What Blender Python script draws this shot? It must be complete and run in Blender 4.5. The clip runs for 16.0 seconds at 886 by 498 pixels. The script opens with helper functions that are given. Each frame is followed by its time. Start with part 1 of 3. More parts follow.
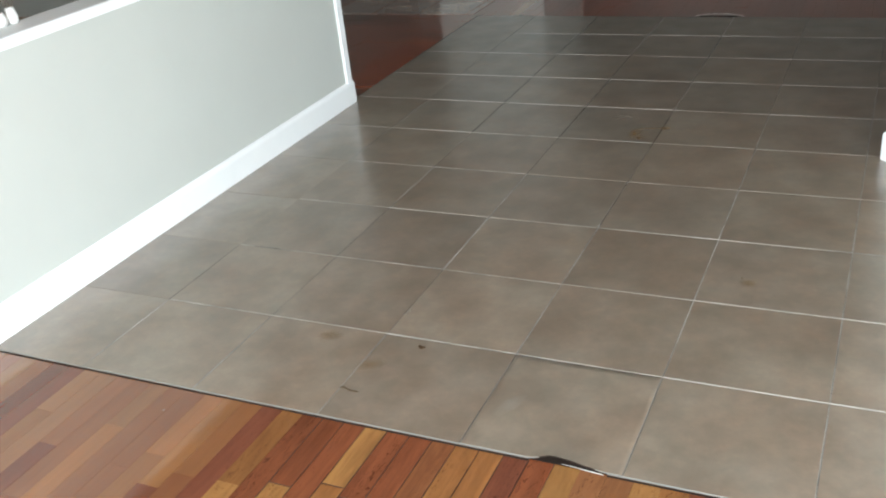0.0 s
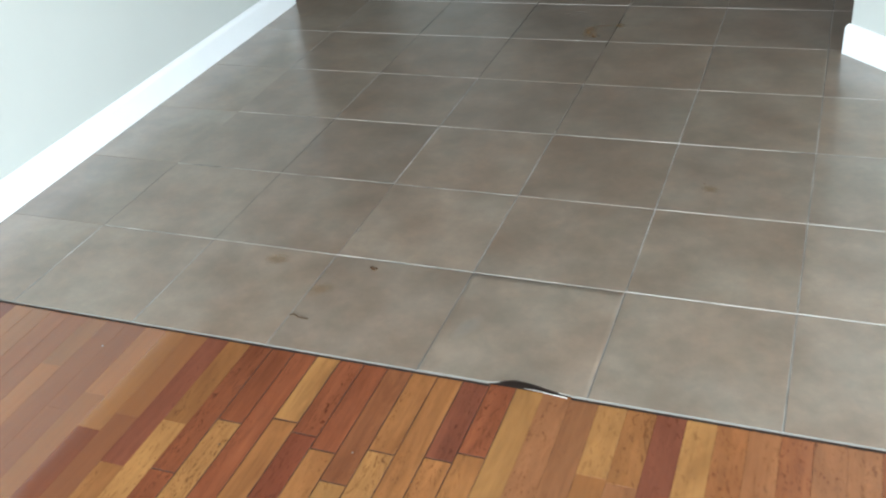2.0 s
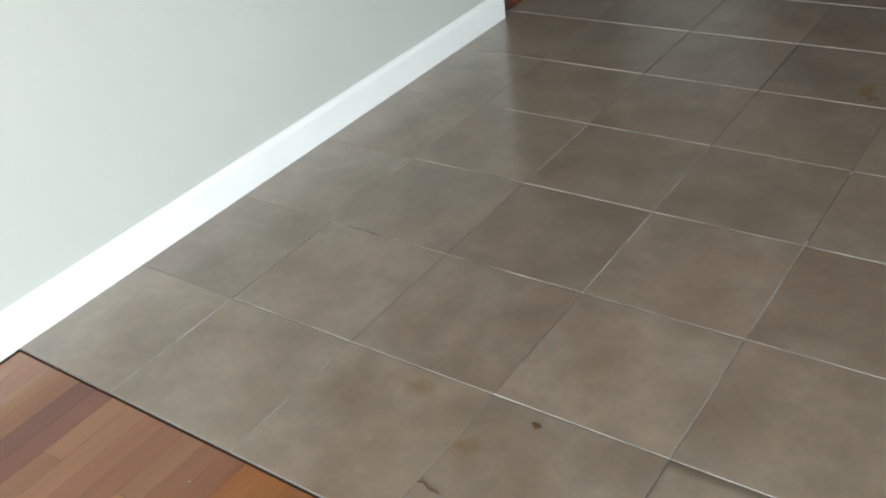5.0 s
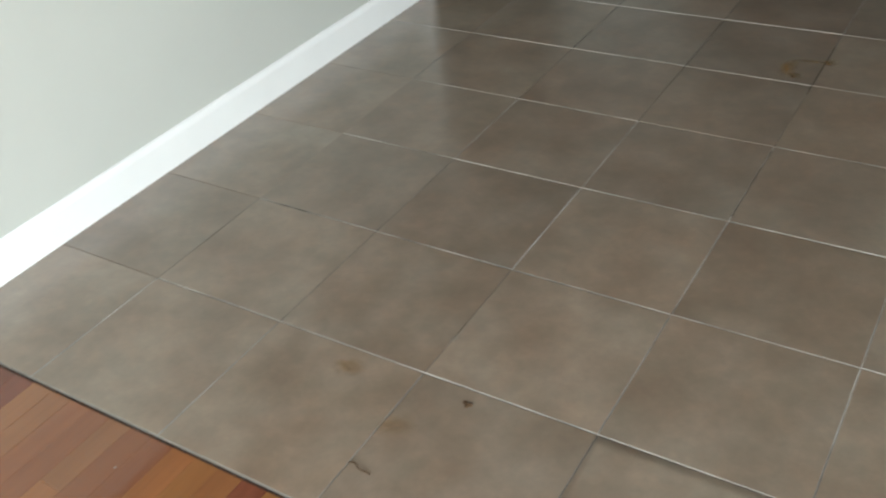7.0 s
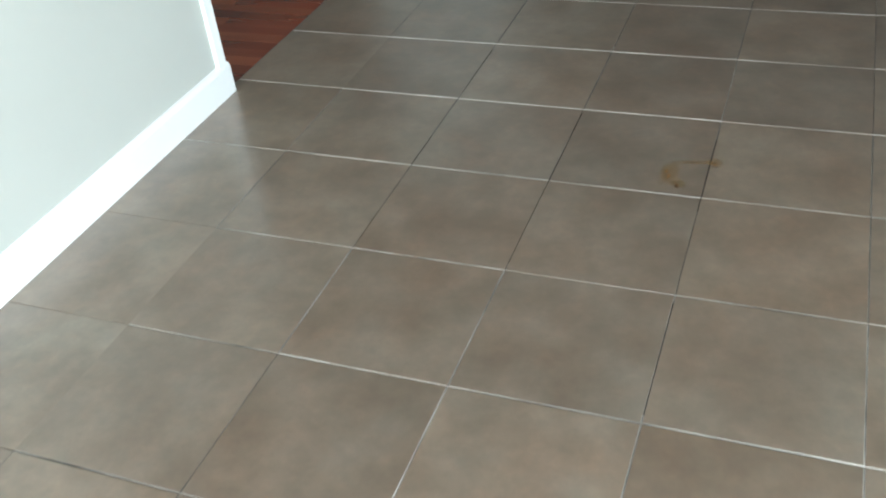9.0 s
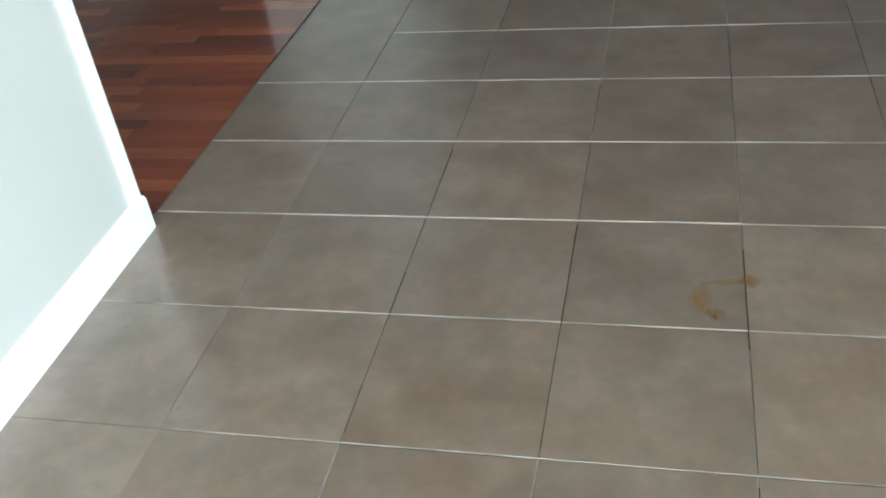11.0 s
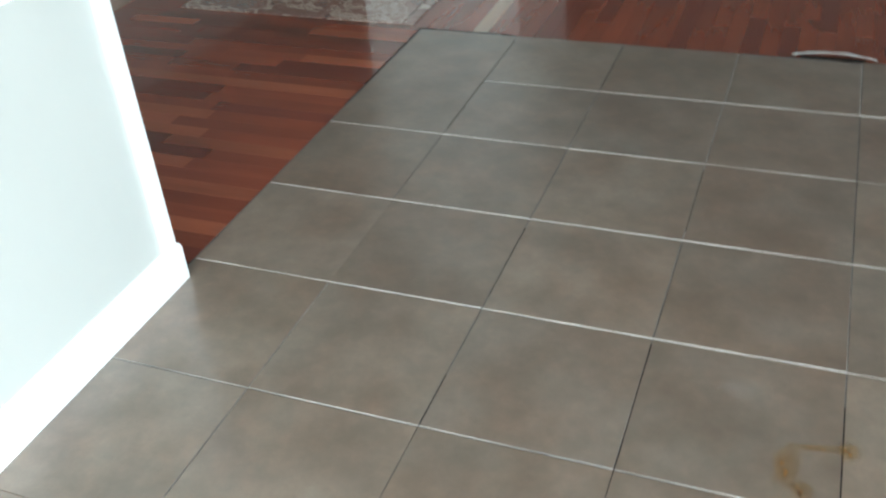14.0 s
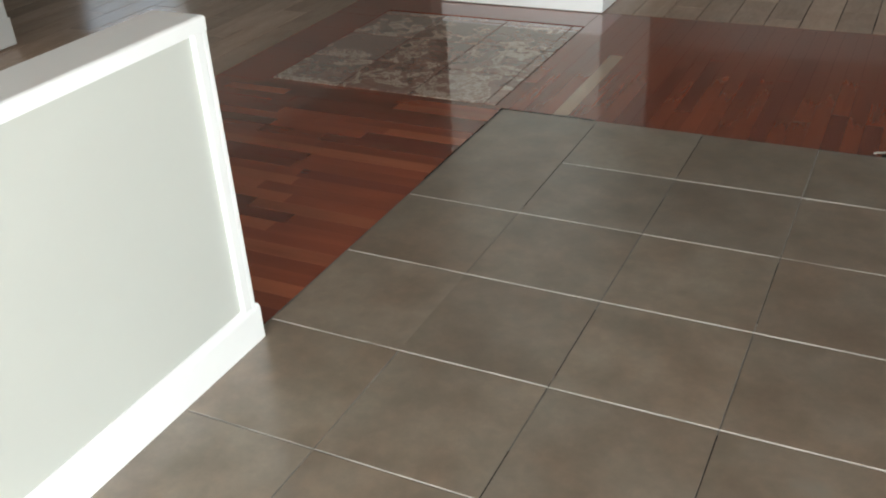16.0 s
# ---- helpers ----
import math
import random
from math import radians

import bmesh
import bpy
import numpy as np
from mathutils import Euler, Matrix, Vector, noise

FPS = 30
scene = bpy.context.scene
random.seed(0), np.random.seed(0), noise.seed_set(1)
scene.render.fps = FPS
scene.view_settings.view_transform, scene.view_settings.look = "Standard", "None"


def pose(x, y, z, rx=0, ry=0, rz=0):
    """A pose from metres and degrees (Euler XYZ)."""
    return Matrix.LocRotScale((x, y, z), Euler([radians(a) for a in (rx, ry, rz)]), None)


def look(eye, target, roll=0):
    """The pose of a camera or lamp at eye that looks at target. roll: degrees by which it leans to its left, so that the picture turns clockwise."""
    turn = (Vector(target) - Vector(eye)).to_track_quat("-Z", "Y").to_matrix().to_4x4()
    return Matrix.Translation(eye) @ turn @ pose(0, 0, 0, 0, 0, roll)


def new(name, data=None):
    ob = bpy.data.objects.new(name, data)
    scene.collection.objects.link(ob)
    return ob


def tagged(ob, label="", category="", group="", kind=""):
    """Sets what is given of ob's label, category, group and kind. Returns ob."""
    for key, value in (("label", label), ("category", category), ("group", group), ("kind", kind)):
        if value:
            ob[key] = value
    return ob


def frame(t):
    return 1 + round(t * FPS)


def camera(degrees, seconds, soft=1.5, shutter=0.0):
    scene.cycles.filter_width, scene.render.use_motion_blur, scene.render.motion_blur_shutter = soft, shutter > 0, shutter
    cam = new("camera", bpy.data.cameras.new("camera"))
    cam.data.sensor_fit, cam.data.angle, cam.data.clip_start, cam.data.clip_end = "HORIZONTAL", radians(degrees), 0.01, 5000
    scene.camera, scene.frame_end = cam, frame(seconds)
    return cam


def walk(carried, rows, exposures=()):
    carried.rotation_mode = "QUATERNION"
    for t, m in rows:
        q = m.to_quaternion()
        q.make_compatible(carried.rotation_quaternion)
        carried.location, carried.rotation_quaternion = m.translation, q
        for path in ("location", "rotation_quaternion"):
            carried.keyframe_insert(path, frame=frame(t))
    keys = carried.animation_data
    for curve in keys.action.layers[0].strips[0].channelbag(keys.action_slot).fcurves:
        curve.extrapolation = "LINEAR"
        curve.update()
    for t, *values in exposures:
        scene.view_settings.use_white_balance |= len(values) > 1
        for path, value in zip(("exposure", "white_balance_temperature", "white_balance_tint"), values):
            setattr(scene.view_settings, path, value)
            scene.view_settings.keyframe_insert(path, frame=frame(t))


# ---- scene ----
cam = camera(49.6, 16.0, soft=2.0, shutter=0.4)
PATH = [
    (0, (2.804, -1.873, 1.662), (1.991, -0.283, 0.763), -6.4),
    (0.5, (2.811, -1.851, 1.653), (2.032, -0.247, 0.747), -7.2),
    (1, (2.812, -1.844, 1.652), (2.04, -0.28, 0.674), -7.6),
    (1.5, (2.817, -1.818, 1.64), (2.085, -0.283, 0.587), -7.6),
    (2, (2.738, -1.724, 1.628), (2.039, -0.199, 0.54), -7.1),
    (2.1, (2.702, -1.684, 1.622), (2.0, -0.162, 0.531), -7.2),
    (2.5, (2.535, -1.528, 1.61), (1.844, -0.02, 0.492), -7.6),
    (3, (2.5, -1.327, 1.575), (1.804, 0.116, 0.378), -10.1),
    (3.5, (2.528, -1.045, 1.596), (1.709, 0.381, 0.458), -11.1),
    (4, (2.465, -0.973, 1.62), (1.528, 0.451, 0.575), -8.5),
    (4.5, (2.441, -0.944, 1.598), (1.39, 0.384, 0.534), -8.4),
    (4.7, (2.434, -0.94, 1.589), (1.367, 0.357, 0.502), -8.4),
    (6.8, (2.445, -0.961, 1.617), (1.46, 0.35, 0.472), -6.7),
    (7, (2.43, -0.918, 1.604), (1.497, 0.415, 0.44), -6.4),
    (7.5, (2.269, -0.707, 1.551), (1.432, 0.682, 0.381), -6.8),
    (8, (2.151, -0.577, 1.603), (1.416, 0.842, 0.401), -8.8),
    (8.5, (2.116, -0.362, 1.582), (1.472, 1.1, 0.379), -8.0),
    (9, (2.064, -0.111, 1.606), (1.406, 1.359, 0.421), -6.7),
    (9.5, (1.935, 0.124, 1.587), (1.314, 1.58, 0.365), -7.0),
    (9.9, (1.714, 0.321, 1.589), (1.154, 1.828, 0.399), -7.6),
    (10, (1.688, 0.338, 1.598), (1.152, 1.861, 0.418), -7.4),
    (10.2, (1.661, 0.382, 1.607), (1.168, 1.933, 0.445), -7.0),
    (12.3, (1.633, 0.471, 1.595), (1.18, 2.013, 0.404), -8.6),
    (12.5, (1.641, 0.523, 1.588), (1.194, 2.038, 0.363), -8.7),
    (13, (1.664, 0.753, 1.572), (1.18, 2.224, 0.306), -9.3),
    (13.1, (1.655, 0.78, 1.582), (1.154, 2.246, 0.318), -9.3),
    (13.2, (1.656, 0.799, 1.558), (1.129, 2.265, 0.304), -9.2),
    (13.5, (1.646, 0.849, 1.568), (1.062, 2.318, 0.343), -8.7),
    (14, (1.637, 0.846, 1.59), (0.981, 2.361, 0.461), -4.8),
    (14.5, (1.626, 0.778, 1.614), (0.886, 2.328, 0.588), -0.6),
    (15, (1.612, 0.783, 1.626), (0.825, 2.346, 0.658), -0.6),
    (15.5, (1.634, 0.804, 1.627), (0.836, 2.357, 0.652), -2.8),
    (16, (1.643, 0.801, 1.621), (0.833, 2.339, 0.631), -3.5),
]
EXPOSURES = [(0, -0.33, 6300, 9), (0.5, -0.31, 6500, 10), (1.5, -0.27, 6150, 7), (2, -0.23, 5900, 6), (2.5, -0.2, 5850, 5), (3.5, -0.08, 5850, 4), (4, -0.2, 6150, 5), (4.5, -0.47, 6300, 8), (7, -0.6, 6500, 8),
             (7.5, -0.42, 6300, 6), (8, -0.35, 6200, 5), (8.5, -0.07, 6100, 4), (9.5, 0.2, 6000, 4), (10, 0.2, 6000, 4), (12.5, 0.68, 5700, 5), (13.5, 0.66, 5600, 3), (14, 0.52, 5900, 5),
             (14.5, 0.34, 6300, 8), (15, 0.19, 6650, 9), (16, 0.12, 6750, 10)]
walk(cam, [(t, look(eye, target, roll)) for t, eye, target, roll in PATH], EXPOSURES)

# ---- light ----
world = bpy.data.worlds.new("sky")
scene.world = world
world.use_nodes = True
wn = world.node_tree.nodes
sky = wn.new("ShaderNodeTexSky")
sky.sky_type, sky.sun_disc = "NISHITA", False
sky.sun_elevation, sky.sun_rotation = radians(40), radians(150)
wn["Background"].inputs[1].default_value = 0.08
world.node_tree.links.new(sky.outputs[0], wn["Background"].inputs[0])


def window_light(name, x, y, z, rx, rz, wide, high, watts, colour):
    """Daylight that comes in through a window's opening."""
    lamp = bpy.data.lights.new(name, "AREA")
    lamp.shape, lamp.size, lamp.size_y, lamp.energy, lamp.color = "RECTANGLE", wide, high, watts, colour
    ob = new(name, lamp)
    ob.matrix_world = pose(x, y, z, rx, 0, rz)
    return ob


DAY = (0.88, 0.965, 1.0)
window_light("daylight_back", 2.6, -4.45, 1.15, 90, 0, 4.0, 2.1, 640, DAY)
window_light("daylight_right", 5.45, -2.4, 1.2, 90, 90, 2.8, 2.0, 250, DAY)
# assumed hall opening, out of view, placed so its light reaches the wall stub
window_light("daylight_hall", 5.45, 2.5, 1.15, 90, 90, 2.6, 2.1, 14, DAY)
# unseen source, added only to brighten the room beyond the hall
window_light("fill_far_right", 5.45, 8.0, 1.15, 90, 90, 2.6, 2.1, 38, DAY)
window_light("daylight_far_left", -4.95, 7.5, 1.1, 90, -90, 1.2, 1.3, 4.5, DAY)


# ---- materials ----
def mat(name, rough=0.5, spec=0.5):
    m = bpy.data.materials.new(name)
    m.use_nodes = True
    b = m.node_tree.nodes["Principled BSDF"]
    b.inputs["Roughness"].default_value = rough
    b.inputs["Specular IOR Level"].default_value = spec
    return m, m.node_tree.nodes, m.node_tree.links, b


def ramp(nodes, stops):
    r = nodes.new("ShaderNodeValToRGB")
    e = r.color_ramp.elements
    while len(e) < len(stops):
        e.new(0.5)
    for i, (p, c) in enumerate(stops):
        e[i].position, e[i].color = p, (*c, 1)
    return r


def noise_node(nodes, links, vec, scale, detail=4, rough=0.55, distort=0.0):
    n = nodes.new("ShaderNodeTexNoise")
    n.inputs["Scale"].default_value, n.inputs["Detail"].default_value = scale, detail
    n.inputs["Roughness"].default_value, n.inputs["Distortion"].default_value = rough, distort
    if vec is not None:
        links.new(vec, n.inputs["Vector"])
    return n


def mix(nodes, links, kind, fac, a, b):
    n = nodes.new("ShaderNodeMix")
    n.data_type, n.blend_type = "RGBA", kind
    for sock, v in ((n.inputs[0], fac), (n.inputs[6], a), (n.inputs[7], b)):
        if hasattr(v, "links"):
            links.new(v, sock)
        else:
            sock.default_value = v if not isinstance(v, tuple) else (*v, 1)
    return n.outputs[2]


def bump(nodes, links, bsdf, height, strength, dist):
    n = nodes.new("ShaderNodeBump")
    n.inputs["Strength"].default_value, n.inputs["Distance"].default_value = strength, dist
    links.new(height, n.inputs["Height"])
    links.new(n.outputs[0], bsdf.inputs["Normal"])


def remap(nodes, links, val, a, b, c, d):
    n = nodes.new("ShaderNodeMapRange")
    for i, v in enumerate((a, b, c, d)):
        n.inputs[1 + i].default_value = v
    links.new(val, n.inputs[0])
    return n.outputs[0]


def shifted(nodes, links, island, stretch=(1, 1, 1), world_space=False):
    """Coordinates that differ from piece to piece."""
    tc = nodes.new("ShaderNodeTexCoord")
    if island:
        rnd = nodes.new("ShaderNodeNewGeometry").outputs["Random Per Island"]
    else:
        rnd = nodes.new("ShaderNodeObjectInfo").outputs["Random"]
    mul = nodes.new("ShaderNodeVectorMath")
    mul.operation = "SCALE"
    mul.inputs[0].default_value = (37.0, 91.0, 53.0)
    links.new(rnd, mul.inputs["Scale"])
    add = nodes.new("ShaderNodeVectorMath")
    add.operation = "MULTIPLY_ADD"
    links.new(tc.outputs["Object"], add.inputs[0])
    add.inputs[1].default_value = stretch
    links.new(mul.outputs[0], add.inputs[2])
    return add.outputs[0], rnd


def vinyl_material():
    m, n, l, b = mat("vinyl_tile", 0.4, 0.65)
    vec, rnd = shifted(n, l, False)
    big = noise_node(n, l, vec, 5.5, 2, 0.45)
    fine = noise_node(n, l, vec, 34, 7, 0.68)
    warm = noise_node(n, l, vec, 2.1, 3, 0.5)
    c1 = ramp(n, [(0.28, (0.164, 0.126, 0.091)), (0.50, (0.196, 0.157, 0.117)), (0.72, (0.228, 0.190, 0.148))])
    l.new(big.outputs[0], c1.inputs[0])
    c2 = ramp(n, [(0.35, (0.56, 0.49, 0.45)), (0.62, (0.5, 0.5, 0.5))])
    l.new(warm.outputs[0], c2.inputs[0])
    col = mix(n, l, "OVERLAY", 0.55, c1.outputs[0], c2.outputs[0])
    mid = noise_node(n, l, vec, 15, 4, 0.62)
    c4 = ramp(n, [(0.36, (0.45, 0.45, 0.45)), (0.52, (0.5, 0.5, 0.5)), (0.66, (0.56, 0.557, 0.55))])
    l.new(mid.outputs[0], c4.inputs[0])
    col = mix(n, l, "OVERLAY", 0.8, col, c4.outputs[0])
    tint = noise_node(n, l, vec, 8.5, 4, 0.6, 0.6)
    c5 = ramp(n, [(0.34, (0.46, 0.50, 0.50)), (0.5, (0.5, 0.5, 0.5)), (0.66, (0.555, 0.50, 0.47))])
    l.new(tint.outputs[0], c5.inputs[0])
    col = mix(n, l, "OVERLAY", 0.28, col, c5.outputs[0])
    c3 = ramp(n, [(0.3, (0.43, 0.43, 0.435)), (0.7, (0.57, 0.57, 0.565))])
    l.new(fine.outputs[0], c3.inputs[0])
    col = mix(n, l, "OVERLAY", 0.5, col, c3.outputs[0])
    col = mix(n, l, "MULTIPLY", 1.0, col, n.new("ShaderNodeObjectInfo").outputs["Color"])
    l.new(col, b.inputs["Base Color"])
    b.inputs["Coat Weight"].default_value = 1.0
    l.new(remap(n, l, big.outputs[0], 0.3, 0.7, 0.18, 0.26), b.inputs["Coat Roughness"])
    l.new(remap(n, l, mid.outputs[0], 0.3, 0.7, 0.36, 0.46), b.inputs["Roughness"])
    bump(n, l, b, fine.outputs[0], 0.06, 0.001)
    return m


def wood_material(name, island, along, grainy=1.0):
    """Red hardwood; its tone comes from the piece (object colour) or from the island."""
    m, n, l, b = mat(name, 0.2, 0.5)
    stretch = (1, 0.07, 1) if along == "y" else (0.07, 1, 1)
    vec, rnd = shifted(n, l, island, stretch)
    grain = noise_node(n, l, vec, 60, 6, 0.7, 0.5)
    vec2, _ = shifted(n, l, island, (1, 0.25, 1) if along == "y" else (0.25, 1, 1))
    cloud = noise_node(n, l, vec2, 9, 4, 0.6, 1.2) if grainy > 0.6 else noise_node(n, l, vec2, 7, 2, 0.45)
    if island:
        base = ramp(n, [(0.0, (0.115, 0.030, 0.017)), (0.2, (0.20, 0.058, 0.026)), (0.45, (0.26, 0.085, 0.036)),
                        (0.7, (0.33, 0.125, 0.048)), (0.88, (0.40, 0.185, 0.072)), (1.0, (0.46, 0.25, 0.10))])
        l.new(rnd, base.inputs[0])
        base = base.outputs[0]
    else:
        base = n.new("ShaderNodeObjectInfo").outputs["Color"]
    g = ramp(n, [(0.28, (0.34, 0.34, 0.34)), (0.5, (0.5, 0.5, 0.5)), (0.72, (0.60, 0.60, 0.60))])
    l.new(grain.outputs[0], g.inputs[0])
    col = mix(n, l, "OVERLAY", 0.7 * grainy, base, g.outputs[0])
    g2 = ramp(n, [(0.28, (0.33, 0.30, 0.30)), (0.72, (0.64, 0.66, 0.64))])
    l.new(cloud.outputs[0], g2.inputs[0])
    col = mix(n, l, "OVERLAY", 0.85 * grainy, col, g2.outputs[0])
    if grainy > 0.6:
        crack = noise_node(n, l, vec2, 55, 4, 0.7, 3.0)
        wear = noise_node(n, l, vec, 6, 2, 0.5)
        dark = n.new("ShaderNodeMath")
        dark.operation = "MULTIPLY"
        l.new(remap(n, l, crack.outputs[0], 0.56, 0.64, 0.0, 1.0), dark.inputs[0])
        l.new(remap(n, l, wear.outputs[0], 0.42, 0.56, 0.0, 0.85 * grainy), dark.inputs[1])
        col = mix(n, l, "MULTIPLY", dark.outputs[0], col, (0.35, 0.25, 0.2))
        bump(n, l, b, grain.outputs[0], 0.05, 0.0006)
    l.new(col, b.inputs["Base Color"])
    if grainy > 0.6:
        l.new(remap(n, l, cloud.outputs[0], 0.3, 0.7, 0.10, 0.22), b.inputs["Roughness"])
    else:
        b.inputs["Roughness"].default_value = 0.16
        b.inputs["Coat Weight"].default_value = 0.7
        b.inputs["Coat Roughness"].default_value = 0.06
    return m


def plain(name, colour, rough, spec=0.5, vary=0.06, scale=3.0, bump_scale=0, bump_strength=0.1, metal=0.0, everywhere=False):
    m, n, l, b = mat(name, rough, spec)
    tc = n.new("ShaderNodeTexCoord")
    a = noise_node(n, l, n.new("ShaderNodeNewGeometry").outputs["Position"] if everywhere else tc.outputs["Object"], scale, 5, 0.6)
    lo, hi = tuple(c * (1 - vary) for c in colour), tuple(min(1, c * (1 + vary)) for c in colour)
    r = ramp(n, [(0.3, lo), (0.7, hi)])
    l.new(a.outputs[0], r.inputs[0])
    l.new(r.outputs[0], b.inputs["Base Color"])
    b.inputs["Metallic"].default_value = metal
    if bump_scale:
        f = noise_node(n, l, tc.outputs["Object"], bump_scale, 3, 0.6)
        bump(n, l, b, f.outputs[0], bump_strength, 0.001)
    return m


def marble_material():
    m, n, l, b = mat("brown_marble", 0.035, 0.6)
    vec, rnd = shifted(n, l, False)
    warp = noise_node(n, l, vec, 5, 5, 0.6)
    add = n.new("ShaderNodeVectorMath")
    add.operation = "MULTIPLY_ADD"
    l.new(warp.outputs["Color"], add.inputs[0])
    add.inputs[1].default_value = (0.5, 0.5, 0.5)
    l.new(vec, add.inputs[2])
    b.inputs["Coat Weight"].default_value = 1.0
    cloud = noise_node(n, l, add.outputs[0], 3.6, 5, 0.55, 1.6)
    fine = noise_node(n, l, vec, 22, 5, 0.65, 1.0)
    c1 = ramp(n, [(0.30, (0.210, 0.098, 0.075)), (0.46, (0.290, 0.155, 0.118)), (0.53, (0.330, 0.200, 0.155)), (0.575, (0.620, 0.500, 0.410)), (0.63, (0.34, 0.215, 0.165)), (0.70, (0.30, 0.175, 0.135))])
    l.new(cloud.outputs[0], c1.inputs[0])
    g = ramp(n, [(0.3, (0.40, 0.40, 0.40)), (0.7, (0.60, 0.60, 0.60))])
    l.new(fine.outputs[0], g.inputs[0])
    col = mix(n, l, "OVERLAY", 0.6, c1.outputs[0], g.outputs[0])
    l.new(col, b.inputs["Base Color"])
    return m


def plank_tile_material(name, island):
    m, n, l, b = mat(name, 0.22, 0.5)
    vec, rnd = shifted(n, l, island, (1, 0.25, 1))
    a = noise_node(n, l, vec, 7, 5, 0.6, 0.5)
    f = noise_node(n, l, vec, 45, 5, 0.7)
    c = ramp(n, [(0.3, (0.385, 0.255, 0.185)), (0.7, (0.495, 0.345, 0.258))])
    l.new(a.outputs[0], c.inputs[0])
    g = ramp(n, [(0.3, (0.42, 0.42, 0.42)), (0.7, (0.56, 0.56, 0.56))])
    l.new(f.outputs[0], g.inputs[0])
    col = mix(n, l, "OVERLAY", 0.6, c.outputs[0], g.outputs[0])
    h = n.new("ShaderNodeHueSaturation")
    l.new(remap(n, l, rnd, 0, 1, 0.85, 1.15), h.inputs["Value"])
    l.new(col, h.inputs["Color"])
    l.new(h.outputs[0], b.inputs["Base Color"])
    bump(n, l, b, f.outputs[0], 0.1, 0.001)
    return m


def stain_material(name, colour, low, high, most, scale):
    """A see-through stain whose strength breaks up unevenly and fades towards its rim."""
    m, n, l, b = mat(name, 0.35, 0.4)
    b.inputs["Base Color"].default_value = (*colour, 1)
    tc = n.new("ShaderNodeTexCoord")
    a = noise_node(n, l, tc.outputs["Object"], scale, 5, 0.65, 0.5)
    ln = n.new("ShaderNodeVectorMath")
    ln.operation = "LENGTH"
    l.new(tc.outputs["Object"], ln.inputs[0])
    fade = remap(n, l, ln.outputs["Value"], 0.25, 1.0, 1.0, 0.0)
    k = remap(n, l, a.outputs[0], low, high, 0.0, most)
    mu = n.new("ShaderNodeMath")
    mu.operation = "MULTIPLY"
    l.new(fade, mu.inputs[0])
    l.new(k, mu.inputs[1])
    l.new(mu.outputs[0], b.inputs["Alpha"])
    return m


M_VINYL = vinyl_material()
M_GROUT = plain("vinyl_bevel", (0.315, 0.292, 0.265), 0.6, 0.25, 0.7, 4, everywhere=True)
M_GROUT_PALE = plain("pale_vinyl_bevel", (0.47, 0.44, 0.40), 0.6, 0.25, 0.35, 5, everywhere=True)
M_RIM = plain("vinyl_side_bevel", (0.30, 0.285, 0.268), 0.5, 0.35, 0.55, 5, everywhere=True)
# darker side bevel: view-dependent dimness of some joints put into the colour
M_RIM_DARK = plain("dark_vinyl_side_bevel", (0.15, 0.135, 0.12), 0.6, 0.3, 0.5, 5, everywhere=True)
M_RIM_GREY = plain("worn_vinyl_side_bevel", (0.215, 0.195, 0.172), 0.4, 0.4, 0.35, 7, everywhere=True)
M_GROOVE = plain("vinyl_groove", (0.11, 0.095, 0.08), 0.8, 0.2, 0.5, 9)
M_CORE = plain("vinyl_core", (0.18, 0.165, 0.145), 0.7, 0.3, 0.12, 20)
M_WOOD_Y = wood_material("hardwood_y", False, "y")
M_WOOD_EVEN_Y = wood_material("even_hardwood_y", False, "y", 0.7)
M_WOOD_FAR_Y = wood_material("smooth_hardwood_y", False, "y", 0.4)
M_WOOD_FAR_X = wood_material("smooth_hardwood_x", False, "x", 0.4)
M_WOOD_REST_Y = wood_material("hardwood_rest_y", True, "y")
M_WOOD_REST_X = wood_material("hardwood_rest_x", True, "x")
M_SEAM = plain("worn_plank_edge", (0.085, 0.036, 0.020), 0.7, 0.25, 0.5, 12, everywhere=True)
M_GAP = plain("dark_floor_gap", (0.025, 0.017, 0.013), 0.9, 0.1, 0.3, 8)
M_WALL = plain("greige_wall_paint", (0.530, 0.545, 0.510), 0.6, 0.3, 0.025, 1.5, 220, 0.06)
M_TRIM = plain("white_gloss_trim", (0.86, 0.87, 0.87), 0.42, 0.4, 0.02, 5)
M_CEIL = plain("white_ceiling_paint", (0.59, 0.575, 0.55), 0.8, 0.2, 0.02, 1)
M_MARBLE = marble_material()
M_PLANK = plank_tile_material("plank_tile", False)
M_PLANK_REST = plank_tile_material("plank_tile_rest", True)
M_PLANK_GROUT = plain("plank_tile_grout", (0.055, 0.045, 0.04), 0.8, 0.2, 0.3, 12)
M_RUST = stain_material("rust_stain", (0.30, 0.165, 0.050), 0.26, 0.60, 0.74, 2.0)
M_FAINT = stain_material("faint_rust_stain", (0.29, 0.155, 0.05), 0.30, 0.65, 0.55, 3.0)
M_SCUFF = stain_material("pale_scuff", (0.42, 0.39, 0.35), 0.36, 0.7, 0.45, 4.0)
M_DIRT = plain("dark_dirt", (0.07, 0.04, 0.02), 0.8, 0.2, 0.3, 60)
M_TORN = plain("torn_vinyl_backing", (0.60, 0.58, 0.54), 0.7, 0.3, 0.15, 25)
M_CERAMIC = plain("white_ceramic", (0.78, 0.77, 0.74), 0.25, 0.5, 0.04, 20)
M_TWIG = plain("dried_twig", (0.16, 0.11, 0.07), 0.8, 0.2, 0.3, 40)
M_GLASS_FRAME = plain("white_window_frame", (0.75, 0.75, 0.75), 0.4, 0.4, 0.02, 4)


